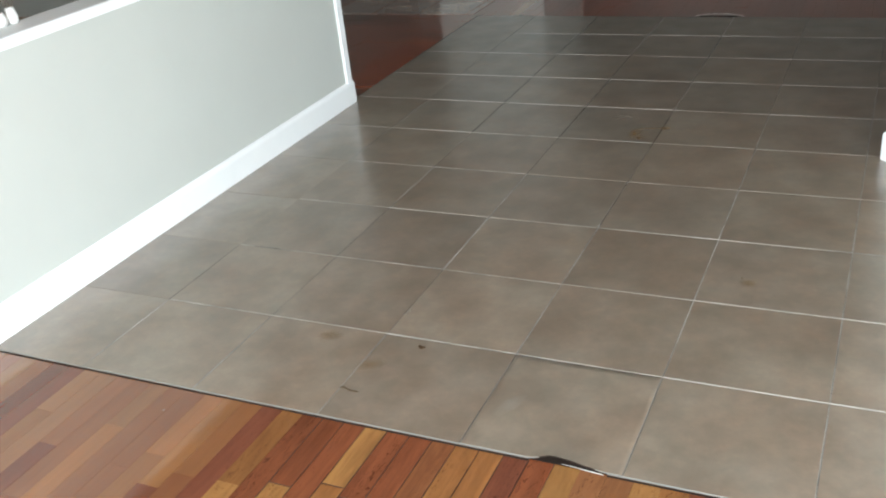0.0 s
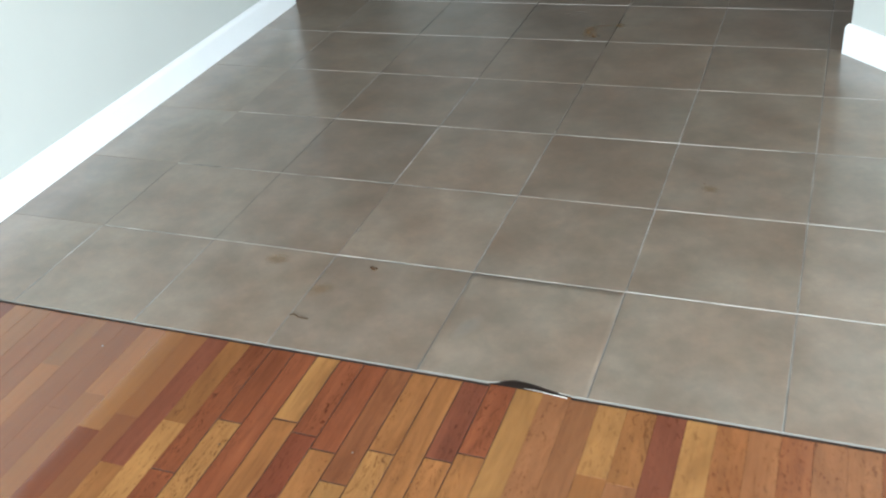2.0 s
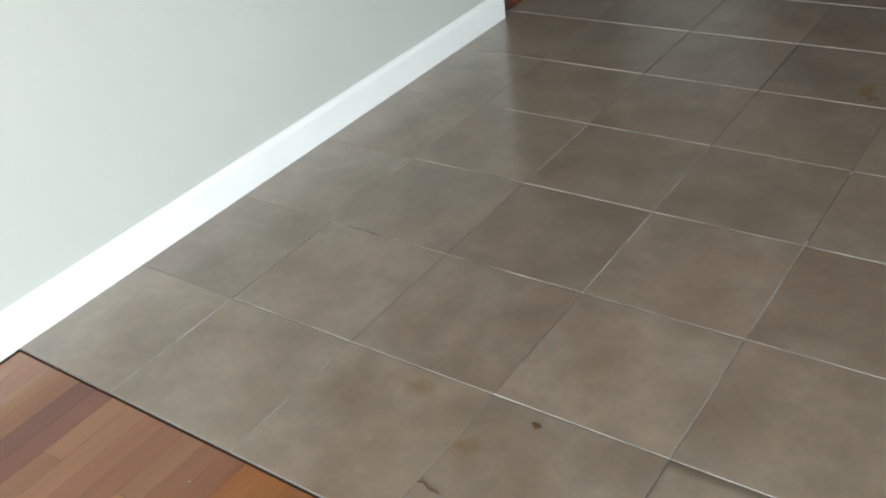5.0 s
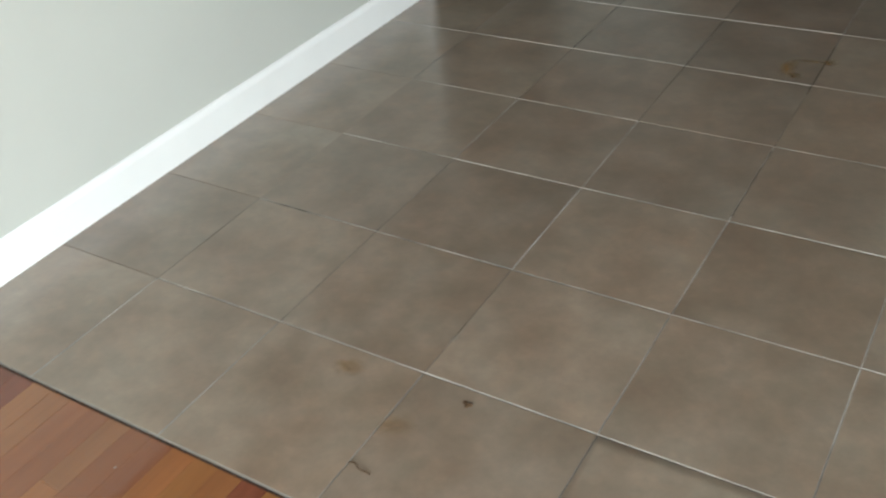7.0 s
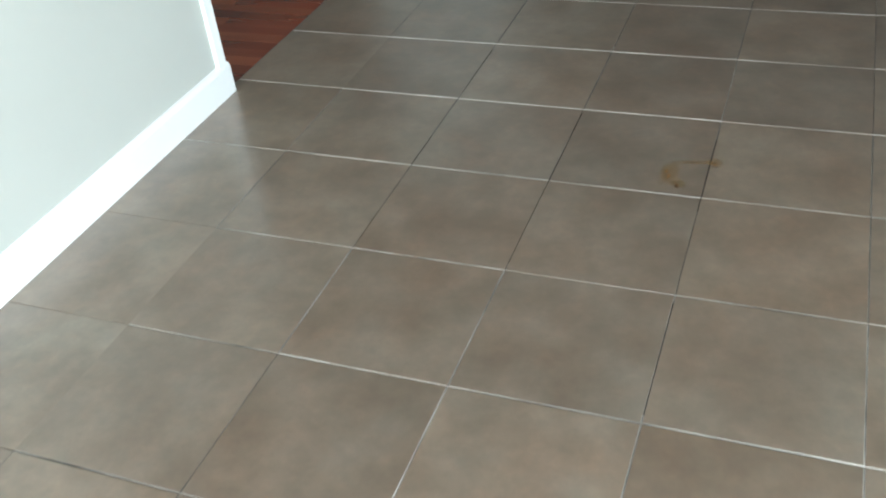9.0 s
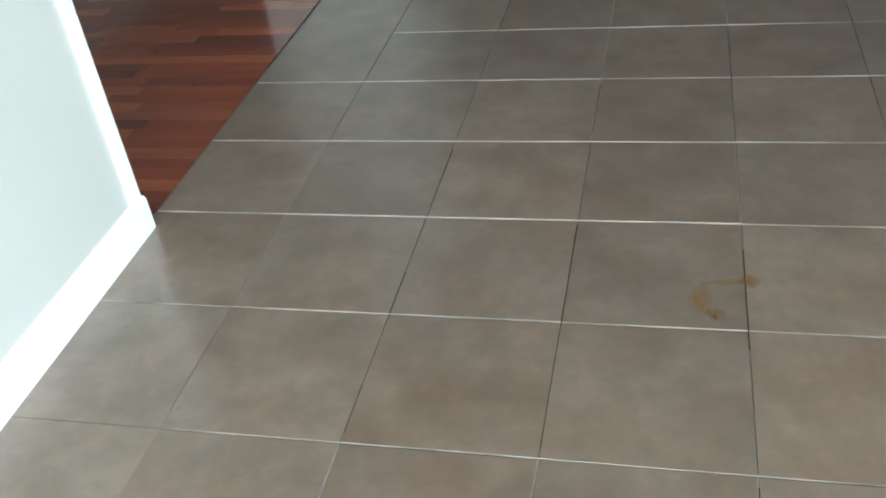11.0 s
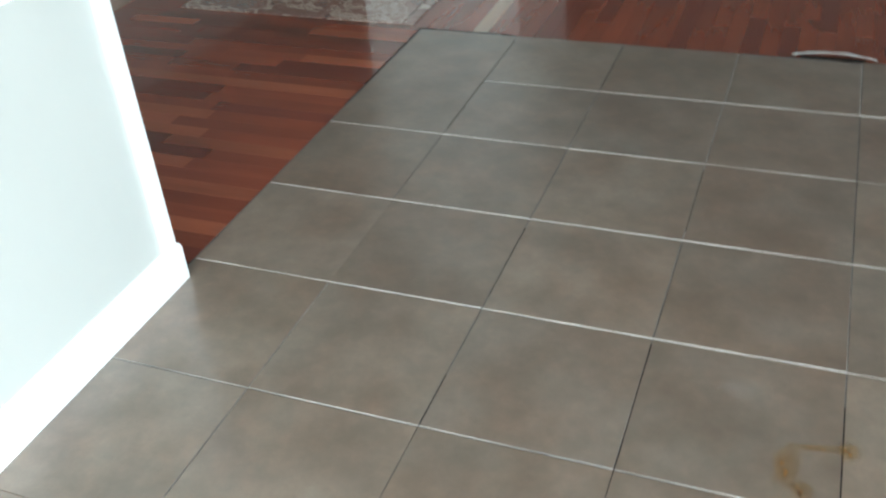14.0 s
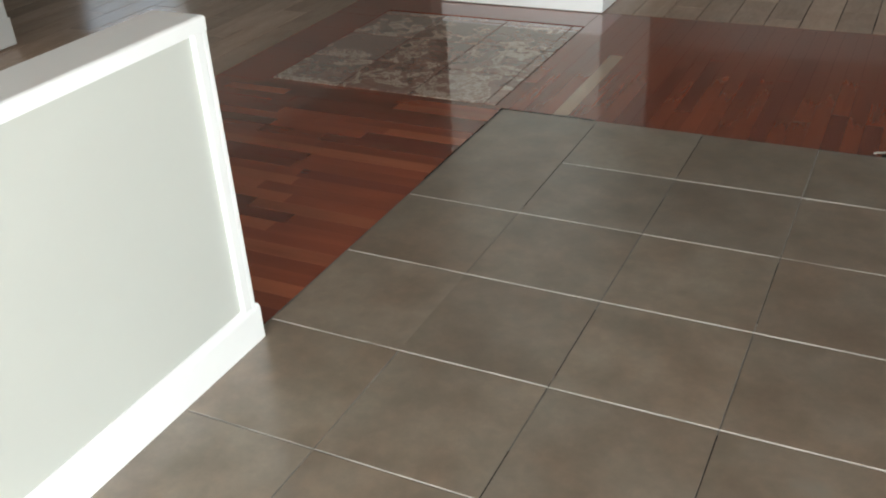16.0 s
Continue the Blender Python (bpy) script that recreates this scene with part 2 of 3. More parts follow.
# ---- building helpers ----
def mesh_of(name, bm):
    me = bpy.data.meshes.new(name)
    bm.normal_update()
    bm.to_mesh(me)
    bm.free()
    return me


def part(name, bm, material, parent=None, label="", smooth=False):
    me = mesh_of(name, bm)
    me.materials.append(material)
    if smooth:
        for p in me.polygons:
            p.use_smooth = True
    ob = new(name, me)
    if parent is not None:
        ob.parent = parent
    if label:
        tagged(ob, label)
    return ob


def box(bm, x0, x1, y0, y1, z0, z1, bevel=0.0, segments=1, top_only=False):
    r = bmesh.ops.create_cube(bm, size=1)
    for v in r["verts"]:
        v.co = Vector((x0 + (v.co.x + 0.5) * (x1 - x0), y0 + (v.co.y + 0.5) * (y1 - y0), z0 + (v.co.z + 0.5) * (z1 - z0)))
    if bevel:
        edges = [e for e in {e for v in r["verts"] for e in v.link_edges} if not top_only or min(v.co.z for v in e.verts) > (z0 + z1) / 2]
        bmesh.ops.bevel(bm, geom=edges, offset=bevel, segments=segments, affect="EDGES", profile=0.5)
    return bm


def boxed(*a, **k):
    return box(bmesh.new(), *a, **k)


def prism(profile, place, along):
    """A profile of (out, up) pairs swept from one place to another along the floor; out points to the right of the way."""
    bm = bmesh.new()
    way = (Vector(along) - Vector(place)).normalized()
    out = Vector((way.y, -way.x, 0))
    rings = [[bm.verts.new(Vector(p) + out * o + Vector((0, 0, u))) for o, u in profile] for p in (place, along)]
    n = len(profile)
    for i in range(n):
        bm.faces.new((rings[0][i], rings[0][(i + 1) % n], rings[1][(i + 1) % n], rings[1][i]))
    bm.faces.new(rings[0][::-1])
    bm.faces.new(rings[1])
    bmesh.ops.recalc_face_normals(bm, faces=bm.faces)
    return bm


def slab_bm(w, d, top, depth, bev, rim=False):
    """A board or tile of w by d about its middle, with a sloped rim; the underside is open."""
    bm = bmesh.new()
    rings = []
    for inset, z in ((0, -depth), (0, top - bev), (bev, top)):
        x, y = w / 2 - inset, d / 2 - inset
        rings.append([bm.verts.new((sx * x, sy * y, z)) for sx, sy in ((-1, -1), (1, -1), (1, 1), (-1, 1))])
    for a, b in zip(rings, rings[1:]):
        for i in range(4):
            bm.faces.new((a[i], a[(i + 1) % 4], b[(i + 1) % 4], b[i])).material_index = (1, 2, 3, 2)[i] if rim else 0
    bm.faces.new(rings[2])
    return bm


BASE_PROFILE = [(0, 0), (0.016, 0), (0.016, 0.104), (0.014, 0.112), (0.010, 0.120), (0.005, 0.126), (0, 0.127)]

# ---- setting: slab, ceiling, outer walls ----
S = 0.457
WOOD_Z = -0.006
floor_base = tagged(part("ground", boxed(-5.2, 5.7, -4.7, 13.7, -0.2, -0.019), M_GAP), "dark subfloor under all the floor coverings", "floor", kind="structure")
tagged(part("ceiling", boxed(-5.2, 5.7, -4.7, 13.7, 2.6, 2.75), M_CEIL), "flat white painted ceiling", "ceiling", kind="structure")


def wall_with_opening(name, axis, at, thick, lo, hi, o0, o1, z0, z1, label):
    """A wall along x or y, with one opening right through it."""
    bm = bmesh.new()
    for a, b, c, d in ((lo, o0, -0.02, 2.6), (o1, hi, -0.02, 2.6), (o0, o1, -0.02, z0), (o0, o1, z1, 2.6)):
        if b - a > 1e-4 and d - c > 1e-4:
            if axis == "x":
                box(bm, a, b, at, at + thick, c, d)
            else:
                box(bm, at, at + thick, a, b, c, d)
    return tagged(part(name, bm, M_WALL), label, "wall", kind="structure")


wall_with_opening("wall_south", "x", -4.6, 0.1, -5.1, 5.6, 0.6, 4.6, 0.1, 2.2, "greige painted wall with a wide glazed opening")
wall_with_opening("wall_east", "y", 5.5, 0.1, -4.5, 1.0, -3.8, -1.0, 0.2, 2.2, "greige painted wall with a large window opening")
# this opening is added out of view for the far right lamp
wall_with_opening("wall_east", "y", 5.5, 0.1, 6.0, 13.5, 6.7, 9.3, 0.1, 2.2, "greige painted wall with a window opening added out of view")
wall_with_opening("wall_east", "y", 5.5, 0.1, 1.0, 6.0, 1.2, 3.8, 0.1, 2.2, "greige painted wall with a glazed door opening")
wall_with_opening("wall_west", "y", -5.1, 0.1, -4.5, 13.5, 6.9, 8.1, 0.45, 1.75, "greige painted wall with a window opening")
tagged(part("wall_north", boxed(-5.1, 5.6, 13.5, 13.6, -0.02, 2.6), M_WALL), "greige painted far wall", "wall", kind="structure")


# angled wall that turns the corner beside the vinyl floor
def angled_wall():
    bm = bmesh.new()
    pts = [(2.815, 2.255), (5.5, -0.43), (5.5, -0.26), (2.900, 2.340)]
    lo = [bm.verts.new((x, y, -0.018)) for x, y in pts]
    hi = [bm.verts.new((x, y, 2.6)) for x, y in pts]
    for i in range(4):
        bm.faces.new((lo[i], lo[(i + 1) % 4], hi[(i + 1) % 4], hi[i]))
    bm.faces.new(lo[::-1])
    bm.faces.new(hi)
    return bm


tagged(part("wall_corner", angled_wall(), M_WALL), "pale greige wall set at an angle", "wall", kind="structure")
tagged(part("baseboard", prism(BASE_PROFILE, (2.815 - 0.0066, 2.255 + 0.0066, 0), (5.5, -0.43, 0)), M_TRIM), "white painted baseboard along the angled wall", "baseboard", kind="structure")
tagged(part("baseboard", prism(BASE_PROFILE, (2.900 + 0.011, 2.340 + 0.011, 0), (2.815 - 0.011, 2.255 - 0.011, 0)), M_TRIM), "white baseboard return round the wall's end", "baseboard", kind="structure")

# ---- half wall ----
half_wall = tagged(part("wall_half", boxed(-0.085, 0.032, -4.5, 2.622, -0.018, 0.943), M_WALL), "low greige half wall with white cap and trim", "half wall", kind="structure")
part("cap", boxed(-0.125, 0.0464, -4.5, 2.6404, 0.942, 0.982, 0.010, 5, True), M_TRIM, half_wall, "white painted cap board")
part("corner_board", boxed(0.030, 0.046, 2.589, 2.622, 0.120, 0.943, 0.0025, 2), M_TRIM, half_wall, "white painted corner board")
part("end_board", boxed(-0.092, 0.0455, 2.622, 2.640, 0.100, 0.943, 0.003, 2), M_TRIM, half_wall, "white painted end board")
tagged(part("baseboard", prism(BASE_PROFILE, (0.032, -4.5, 0), (0.032, 2.640, 0)), M_TRIM), "white painted baseboard along the half wall", "baseboard", kind="structure")
tagged(part("baseboard", prism(BASE_PROFILE, (0.047, 2.640, 0), (-0.1, 2.640, 0)), M_TRIM), "white baseboard return on the half wall's end", "baseboard", kind="structure")

# ---- far wall stub and hall jamb ----
tagged(part("wall_stub", boxed(-1.06, -0.045, 6.165, 7.3, -0.018, 2.6), M_WALL), "greige wall end facing the hall", "wall", kind="structure")
tagged(part("baseboard", prism(BASE_PROFILE, (-1.076, 6.165, 0), (-0.029, 6.165, 0)), M_TRIM), "white painted baseboard on the wall end", "baseboard", kind="structure")
tagged(part("baseboard", prism(BASE_PROFILE, (-0.045, 6.165, 0), (-0.045, 7.3, 0)), M_TRIM), "white painted baseboard round the wall end", "baseboard", kind="structure")
tagged(part("wall_jamb", boxed(-5.0, -3.15, 4.47, 4.60, -0.018, 2.6), M_WALL), "greige wall end beside the tiled hall", "wall", kind="structure")
jamb = tagged(part("trim", boxed(-3.19, -3.135, 4.455, 4.615, 0.0, 2.1, 0.004, 2), M_TRIM), "white painted door casing on the wall end", "casing", kind="structure")
part("plinth_block", boxed(-3.20, -3.126, 4.449, 4.623, 0.0, 0.16, 0.004, 2), M_TRIM, jamb)


def window_frame(name, x, y, z, rz, wide, high, mullions):
    """A white frame with mullions, standing in a wall's opening."""
    root = tagged(new(name), "white framed window, out of view, letting in daylight", "window", kind="structure")
    root.matrix_world = pose(x, y, z, 0, 0, rz)
    for sx in (-1, 1):
        part("jamb", boxed(sx * wide / 2 - 0.03, sx * wide / 2 + 0.03, -0.03, 0.03, 0, high, 0.004), M_GLASS_FRAME, root)
    for zz in (0.0, high - 0.06):
        part("rail", boxed(-wide / 2 + 0.03, wide / 2 - 0.03, -0.028, 0.028, zz, zz + 0.06, 0.004), M_GLASS_FRAME, root)
    for i in range(mullions):
        xx = -wide / 2 + wide * (i + 1) / (mullions + 1)
        part("mullion", boxed(xx - 0.025, xx + 0.025, -0.026, 0.026, 0.06, high - 0.06, 0.004), M_GLASS_FRAME, root)
    return root


window_frame("window_1", 2.6, -4.55, 0.1, 0, 4.0, 2.1, 3)
window_frame("window_2", 5.55, -2.4, 0.2, 90, 2.8, 2.0, 1)
window_frame("window_4", 5.55, 2.5, 0.1, 90, 2.6, 2.1, 1)
# added frame, out of view, round the far right lamp
window_frame("unseen_window_5", 5.55, 8.0, 0.1, 90, 2.6, 2.1, 1)
window_frame("window_3", -5.05, 7.5, 0.45, 90, 1.2, 1.3, 1)

# ---- vinyl floor: backing sheet ----
vinyl = tagged(part("floor_vinyl", boxed(0.008, 2.812, 0.001, 4.571, -0.0044, -0.0032), M_GROOVE), "greige mottled vinyl floor in square tiles", "vinyl floor", kind="structure")
part("backing", boxed(2.812, 3.656, 2.25, 4.571, -0.0044, -0.0032), M_GROOVE, vinyl)
part("backing", boxed(2.812, 5.0, 0.001, 2.25, -0.0044, -0.0032), M_GROOVE, vinyl)
for x0, x1 in ((0.006, 2.03), (2.245, 5.0)):
    part("core_edge", boxed(x0, x1, -0.0012, 0.001, -0.0036, -0.0024), M_CORE, vinyl, "pale cut edge of the vinyl")
    # dark strip drawn for the shadow line under the cut edge
    part("grime_line", boxed(max(x0, 0.04), x1, -0.0072, -0.0012, -0.0062, -0.0049), M_GAP, vinyl, "dark strip for the shaded gap along the vinyl's edge")
# same dark strips for the shaded gap round the far corner
part("grime_line", boxed(-0.005, 0.004, 3.8, 4.58, -0.0062, -0.0050), M_GAP, vinyl, "dark strip for the shaded gap along the vinyl's edge")
part("grime_line", boxed(-0.009, 0.44, 4.574, 4.592, -0.0062, -0.0050), M_GAP, vinyl, "dark strip for the shaded gap along the vinyl's edge")
# dark strip drawn where the torn edge leaves a shaded gap
part("grime_line", boxed(1.60, 1.84, 4.571, 4.602, -0.0062, -0.0012), M_GAP, vinyl, "dark strip for the shaded slit beside the torn vinyl")
# dark sheet stands in for the shade beneath the curl
part("grime_line", boxed(2.03, 2.245, -0.001, 0.14, -0.0040, -0.0029), M_GAP, vinyl, "dark sheet for the shade under the lifted vinyl")
part("core_edge", boxed(0.004, 0.008, 2.67, 4.571, -0.0046, -0.0024), M_CORE, vinyl, "pale cut edge of the vinyl")
part("underlay", boxed(0.004, 5.0, 0.019, 4.573, -0.0060, -0.0045), M_GAP, vinyl)


for x0, y0, y1, wide in ((0.914, 2.29, 2.47, 0.0040), (1.828, 2.22, 2.62, 0.0036), (1.371, 1.86, 2.72, 0.0034), (1.371, 0.60, 0.665, 0.0060), (0.914, 2.80, 3.15, 0.0028),
                         (0.914, 1.86, 2.02, 0.0028), (0.457, 3.70, 4.52, 0.0036), (1.371, 3.25, 3.62, 0.0030), (0.914, 4.16, 4.55, 0.0030), (1.828, 1.40, 1.80, 0.0028)):
    part("open_joint", boxed(x0 - wide / 2, x0 + wide / 2, y0, y1, -0.0031, -0.0007), M_GAP, vinyl, "dark open joint between vinyl tiles")


# ---- small things on the half wall and the floor ----
def lathe(profile, sides=20):
    bm = bmesh.new()
    rings = [[bm.verts.new((r * math.cos(a), r * math.sin(a), z)) for a in [2 * math.pi * i / sides for i in range(sides)]] for r, z in profile]
    for a, b in zip(rings, rings[1:]):
        for i in range(sides):
            bm.faces.new((a[i], a[(i + 1) % sides], b[(i + 1) % sides], b[i]))
    bm.faces.new(rings[0][::-1])
    return bm


def twig(seed, length, lean):
    rng = random.Random(seed)
    bm = bmesh.new()
    p, d, r = Vector((0, 0, 0.02)), Vector((lean[0], lean[1], 1)).normalized(), 0.0016
    ring = None
    for k in range(7):
        now = [bm.verts.new(p + Vector((math.cos(a) * r, math.sin(a) * r, 0))) for a in (0, 2.1, 4.2)]
        if ring:
            for i in range(3):
                bm.faces.new((ring[i], ring[(i + 1) % 3], now[(i + 1) % 3], now[i]))
        ring = now
        d = (d + Vector((rng.uniform(-0.2, 0.2), rng.uniform(-0.2, 0.2), 0))).normalized()
        p, r = p + d * length / 6, r * 0.88
        if k > 2:
            for s in range(3):
                q = p + Vector((rng.uniform(-0.012, 0.012), rng.uniform(-0.012, 0.012), rng.uniform(-0.01, 0.015)))
                bmesh.ops.create_icosphere(bm, subdivisions=1, radius=rng.uniform(0.002, 0.0045), matrix=Matrix.Translation(q))
    return bm


def bud_vase(x, y, seed, tall):
    root = tagged(new("bud_vase"), "small white ceramic vase with dried twigs on the half wall's cap", "vase")
    root.matrix_world = pose(x, y, 0.9822, 0, 0, seed * 40)
    part("body", lathe([(0.016, 0), (0.021, 0.004), (0.023, tall * 0.4), (0.019, tall * 0.75), (0.015, tall), (0.012, tall), (0.012, tall * 0.8), (0.0, tall * 0.78)]), M_CERAMIC, root, "", True)
    for k in range(4):
        part("twig", twig(seed * 7 + k, 0.20 + 0.03 * k, ((k - 1.5) * 0.16, 0.1 * (k % 2) - 0.05)), M_TWIG, root, "brown dried twig with buds")
    return root


bud_vase(-0.098, 0.615, 1, 0.058)
bud_vase(-0.100, 0.565, 2, 0.050)


def blob(name, x, y, rx, ry, turn, seed, material, label, z=0.0006):
    """An uneven flat mark that lies on the vinyl; its own coordinates run from -1 to 1."""
    rng = random.Random(seed)
    bm = bmesh.new()
    mid = bm.verts.new((0, 0, 0))
    n = 26
    ring = [bm.verts.new((math.cos(2 * math.pi * i / n) * k, math.sin(2 * math.pi * i / n) * k, 0)) for i, k in ((i, rng.uniform(0.78, 1.1)) for i in range(n))]
    for i in range(n):
        bm.faces.new((mid, ring[i], ring[(i + 1) % n]))
    ob = part(name, bm, material, vinyl, label)
    ob.matrix_basis = pose(x, y, z, 0, 0, turn) @ Matrix.Diagonal((rx, ry, 1, 1))
    return ob


blob("stain", 1.189, 0.393, 0.050, 0.035, 10, 1, M_FAINT, "faint rust-brown stain")
blob("stain", 1.405, 0.277, 0.055, 0.035, 30, 2, M_FAINT, "faint rust-brown stain", 0.0007)
blob("stain", 1.716, 2.400, 0.034, 0.078, -6, 3, M_RUST, "rust-brown spill stain")
blob("stain", 1.750, 2.345, 0.030, 0.030, -8, 13, M_RUST, "rust-brown spill stain", 0.0007)
blob("stain", 1.780, 2.474, 0.080, 0.013, 9, 4, M_RUST, "rust-brown spill stain", 0.0009)
blob("stain", 1.840, 2.480, 0.030, 0.036, 0, 5, M_RUST, "rust-brown spill stain", 0.0012)
blob("stain", 2.435, 1.070, 0.035, 0.028, 0, 6, M_FAINT, "faint rust-brown stain", 0.0007)
blob("scuff", 1.90, 0.20, 0.030, 0.075, -25, 7, M_SCUFF, "pale scuff on the vinyl")
blob("scuff", 1.375, 0.60, 0.012, 0.030, -10, 8, M_SCUFF, "pale scuff on the vinyl")
blob("scuff", 1.60, 2.62, 0.06, 0.04, 20, 9, M_SCUFF, "pale scuff on the vinyl")


def crumb(x, y, z, size, seed, material, label):
    """A little irregular lump lying on the floor."""
    rng = random.Random(seed)
    bm = bmesh.new()
    for k in range(3):
        m = pose(rng.uniform(-0.6, 0.6) * size, rng.uniform(-0.6, 0.6) * size, size * 0.25) @ Matrix.Diagonal((rng.uniform(0.6, 1.2), rng.uniform(0.6, 1.2), 0.45, 1))
        bmesh.ops.create_icosphere(bm, subdivisions=2, radius=size * rng.uniform(0.45, 0.7), matrix=m)
    for v in bm.verts:
        v.co += Vector((rng.uniform(-1, 1), rng.uniform(-1, 1), 0)) * size * 0.12
        v.co.z = max(v.co.z, 0)
    ob = tagged(part("crumb", bm, material, None, "", True), label, "debris")
    ob.matrix_world = pose(x, y, z, 0, 0, seed * 50)
    return ob


crumb(1.520, 0.407, 0.0006, 0.011, 3, M_DIRT, "dark brown crumb of dirt on the vinyl floor")
crumb(1.748, 2.330, 0.0006, 0.008, 4, M_DIRT, "dark brown crumb of dirt on the stained vinyl")
crumb(0.892, -0.113, WOOD_Z, 0.003, 5, M_CORE, "tiny pale crumb on the hardwood floor")
crumb(1.788, -0.314, WOOD_Z, 0.003, 6, M_CORE, "tiny pale crumb on the hardwood floor")
crumb(1.452, -0.372, WOOD_Z, 0.005, 7, M_DIRT, "tiny dark crumb on the hardwood floor")
crumb(2.413, 1.099, 0.0006, 0.005, 8, M_DIRT, "tiny dark crumb on the vinyl floor")


def thread(x, y):
    """A short dark thread that lies in a loose curve."""
    c = bpy.data.curves.new("thread", "CURVE")
    c.dimensions, c.bevel_depth, c.bevel_resolution = "3D", 0.0016, 2
    s = c.splines.new("NURBS")
    pts = [(-0.030, 0.0), (-0.018, 0.010), (-0.006, 0.002), (0.010, -0.002), (0.026, 0.004), (0.034, 0.002)]
    s.points.add(len(pts) - 1)
    for q, (a, b) in zip(s.points, pts):
        q.co = (a, b, 0.002, 1)
    s.use_endpoint_u = True
    c.materials.append(M_DIRT)
    ob = tagged(new("thread", c), "short dark brown thread on the vinyl floor", "debris")
    ob.matrix_world = pose(x, y, 0.0006, 0, 0, -8)
    return ob


thread(1.402, 0.133)


# ---- pieces of the floors ----
def tile_bm_grid(x0, x1, y0, y1, lift, nx=34, ny=30):
    """A vinyl tile as a fine sheet with thickness, raised by lift(x, y)."""
    bm = bmesh.new()
    cx, cy = (x0 + x1) / 2, (y0 + y1) / 2
    ys = [y0] + [y0 + 0.0026 + (y1 - y0 - 0.0052) * (j / (ny - 2)) ** 1.6 for j in range(ny - 1)] + [y1]
    xs = [x0] + [x0 + 0.0026 + (x1 - x0 - 0.0052) * i / (nx - 2) for i in range(nx - 1)] + [x1]
    top = [[None] * (ny + 1) for _ in xs]
    low = [[None] * (ny + 1) for _ in xs]
    for i, x in enumerate(xs):
        for j, y in enumerate(ys):
            h, back = lift(x, y)
            rim = 0.0022 if (i in (0, nx) or j in (0, ny)) else 0.0
            top[i][j] = bm.verts.new((x - cx, y - cy + back, h - rim))
            low[i][j] = bm.verts.new((x - cx, y - cy + back, h - 0.0030))
    for i in range(nx):
        for j in range(ny):
            f = bm.faces.new((top[i][j], top[i + 1][j], top[i + 1][j + 1], top[i][j + 1]))
            # lifted rim coloured dark to draw the shaded recess at the curl
            if y0 < 0.1 and j < 1 and lift(xs[i], ys[0])[0] > 0.002:
                f.material_index = 2
            elif i in (0, nx - 1) or j in (0, ny - 1):
                f.material_index = 1
            else:
                f.smooth = True
            bm.faces.new((low[i][j], low[i][j + 1], low[i + 1][j + 1], low[i + 1][j]))
    for i in range(nx):
        bm.faces.new((low[i][0], low[i + 1][0], top[i + 1][0], top[i][0])).material_index = 2
        bm.faces.new((top[i][ny], top[i + 1][ny], low[i + 1][ny], low[i][ny]))
    for j in range(ny):
        bm.faces.new((top[0][j], top[0][j + 1], low[0][j + 1], low[0][j]))
        bm.faces.new((low[nx][j], low[nx][j + 1], top[nx][j + 1], top[nx][j]))
    return bm, cx, cy


def arch(u, a, b, peak):
    if u <= a or u >= b:
        return 0.0
    v = (u - a) / (peak - a) if u < peak else (b - u) / (b - peak)
    return v * v * (3 - 2 * v)


def near_curl(x, y):
    f = arch(x, 2.03, 2.25, 2.095) * max(0, 1 - y / 0.13) ** 2
    return 0.0095 * f, 0.013 * f


def far_curl(x, y):
    d = 4.57 - y
    f = arch(x, 1.55, 1.80, 1.70) * max(0, 1 - d / 0.10) ** 2
    return 0.006 * f, -0.010 * f


rng = random.Random(11)
GAP = 0.0013
DARKER = {(2, 2): 0.87, (3, 5): 0.90, (1, 6): 0.92, (2, 5): 0.95, (4, 0): 1.02, (5, 0): 1.04, (3, 1): 1.05, (4, 2): 0.93, (3, 3): 0.92, (1, 4): 1.06, (0, 5): 1.05, (2, 4): 0.94, (3, 7): 0.9, (2, 6): 1.05}
CURLS = {(4, 0): near_curl, (3, 9): far_curl}
# how each joint shows: w pale bevel, g greyish bevel, d dark bevel, f hairline, . closed; a letter a row (SIDE) or a column (ACROSS)
SIDE = {1: "wf..gg.fdd", 2: "wffwfddddd", 3: "gfwwfddggg", 4: "fwwwfdgddd", 5: "gwwwggffff", 6: "wwwwgggfff"}
ACROSS = {1: "fwwwwwwwwww", 2: "fwwwwwwwwww", 3: "fwwwwwwwwww", 4: "fwwfwwwwwww", 9: ".wwwwwwwwww"}
WIDTH = {"w": 0.0017, "g": 0.0017, "d": 0.0019, "f": 0.0009, ".": 0.0}
SIDE_LOOK = {"w": M_RIM, "g": M_RIM_GREY, "d": M_RIM_DARK, "f": M_RIM_DARK, ".": M_VINYL}


def side_joint(j, r):
    return SIDE[j][r] if j in SIDE else ("w" if j else "f")


def across_joint(r, j):
    if r in (0, 10):
        return "f"
    return ACROSS[r][j] if r in ACROSS else "w"


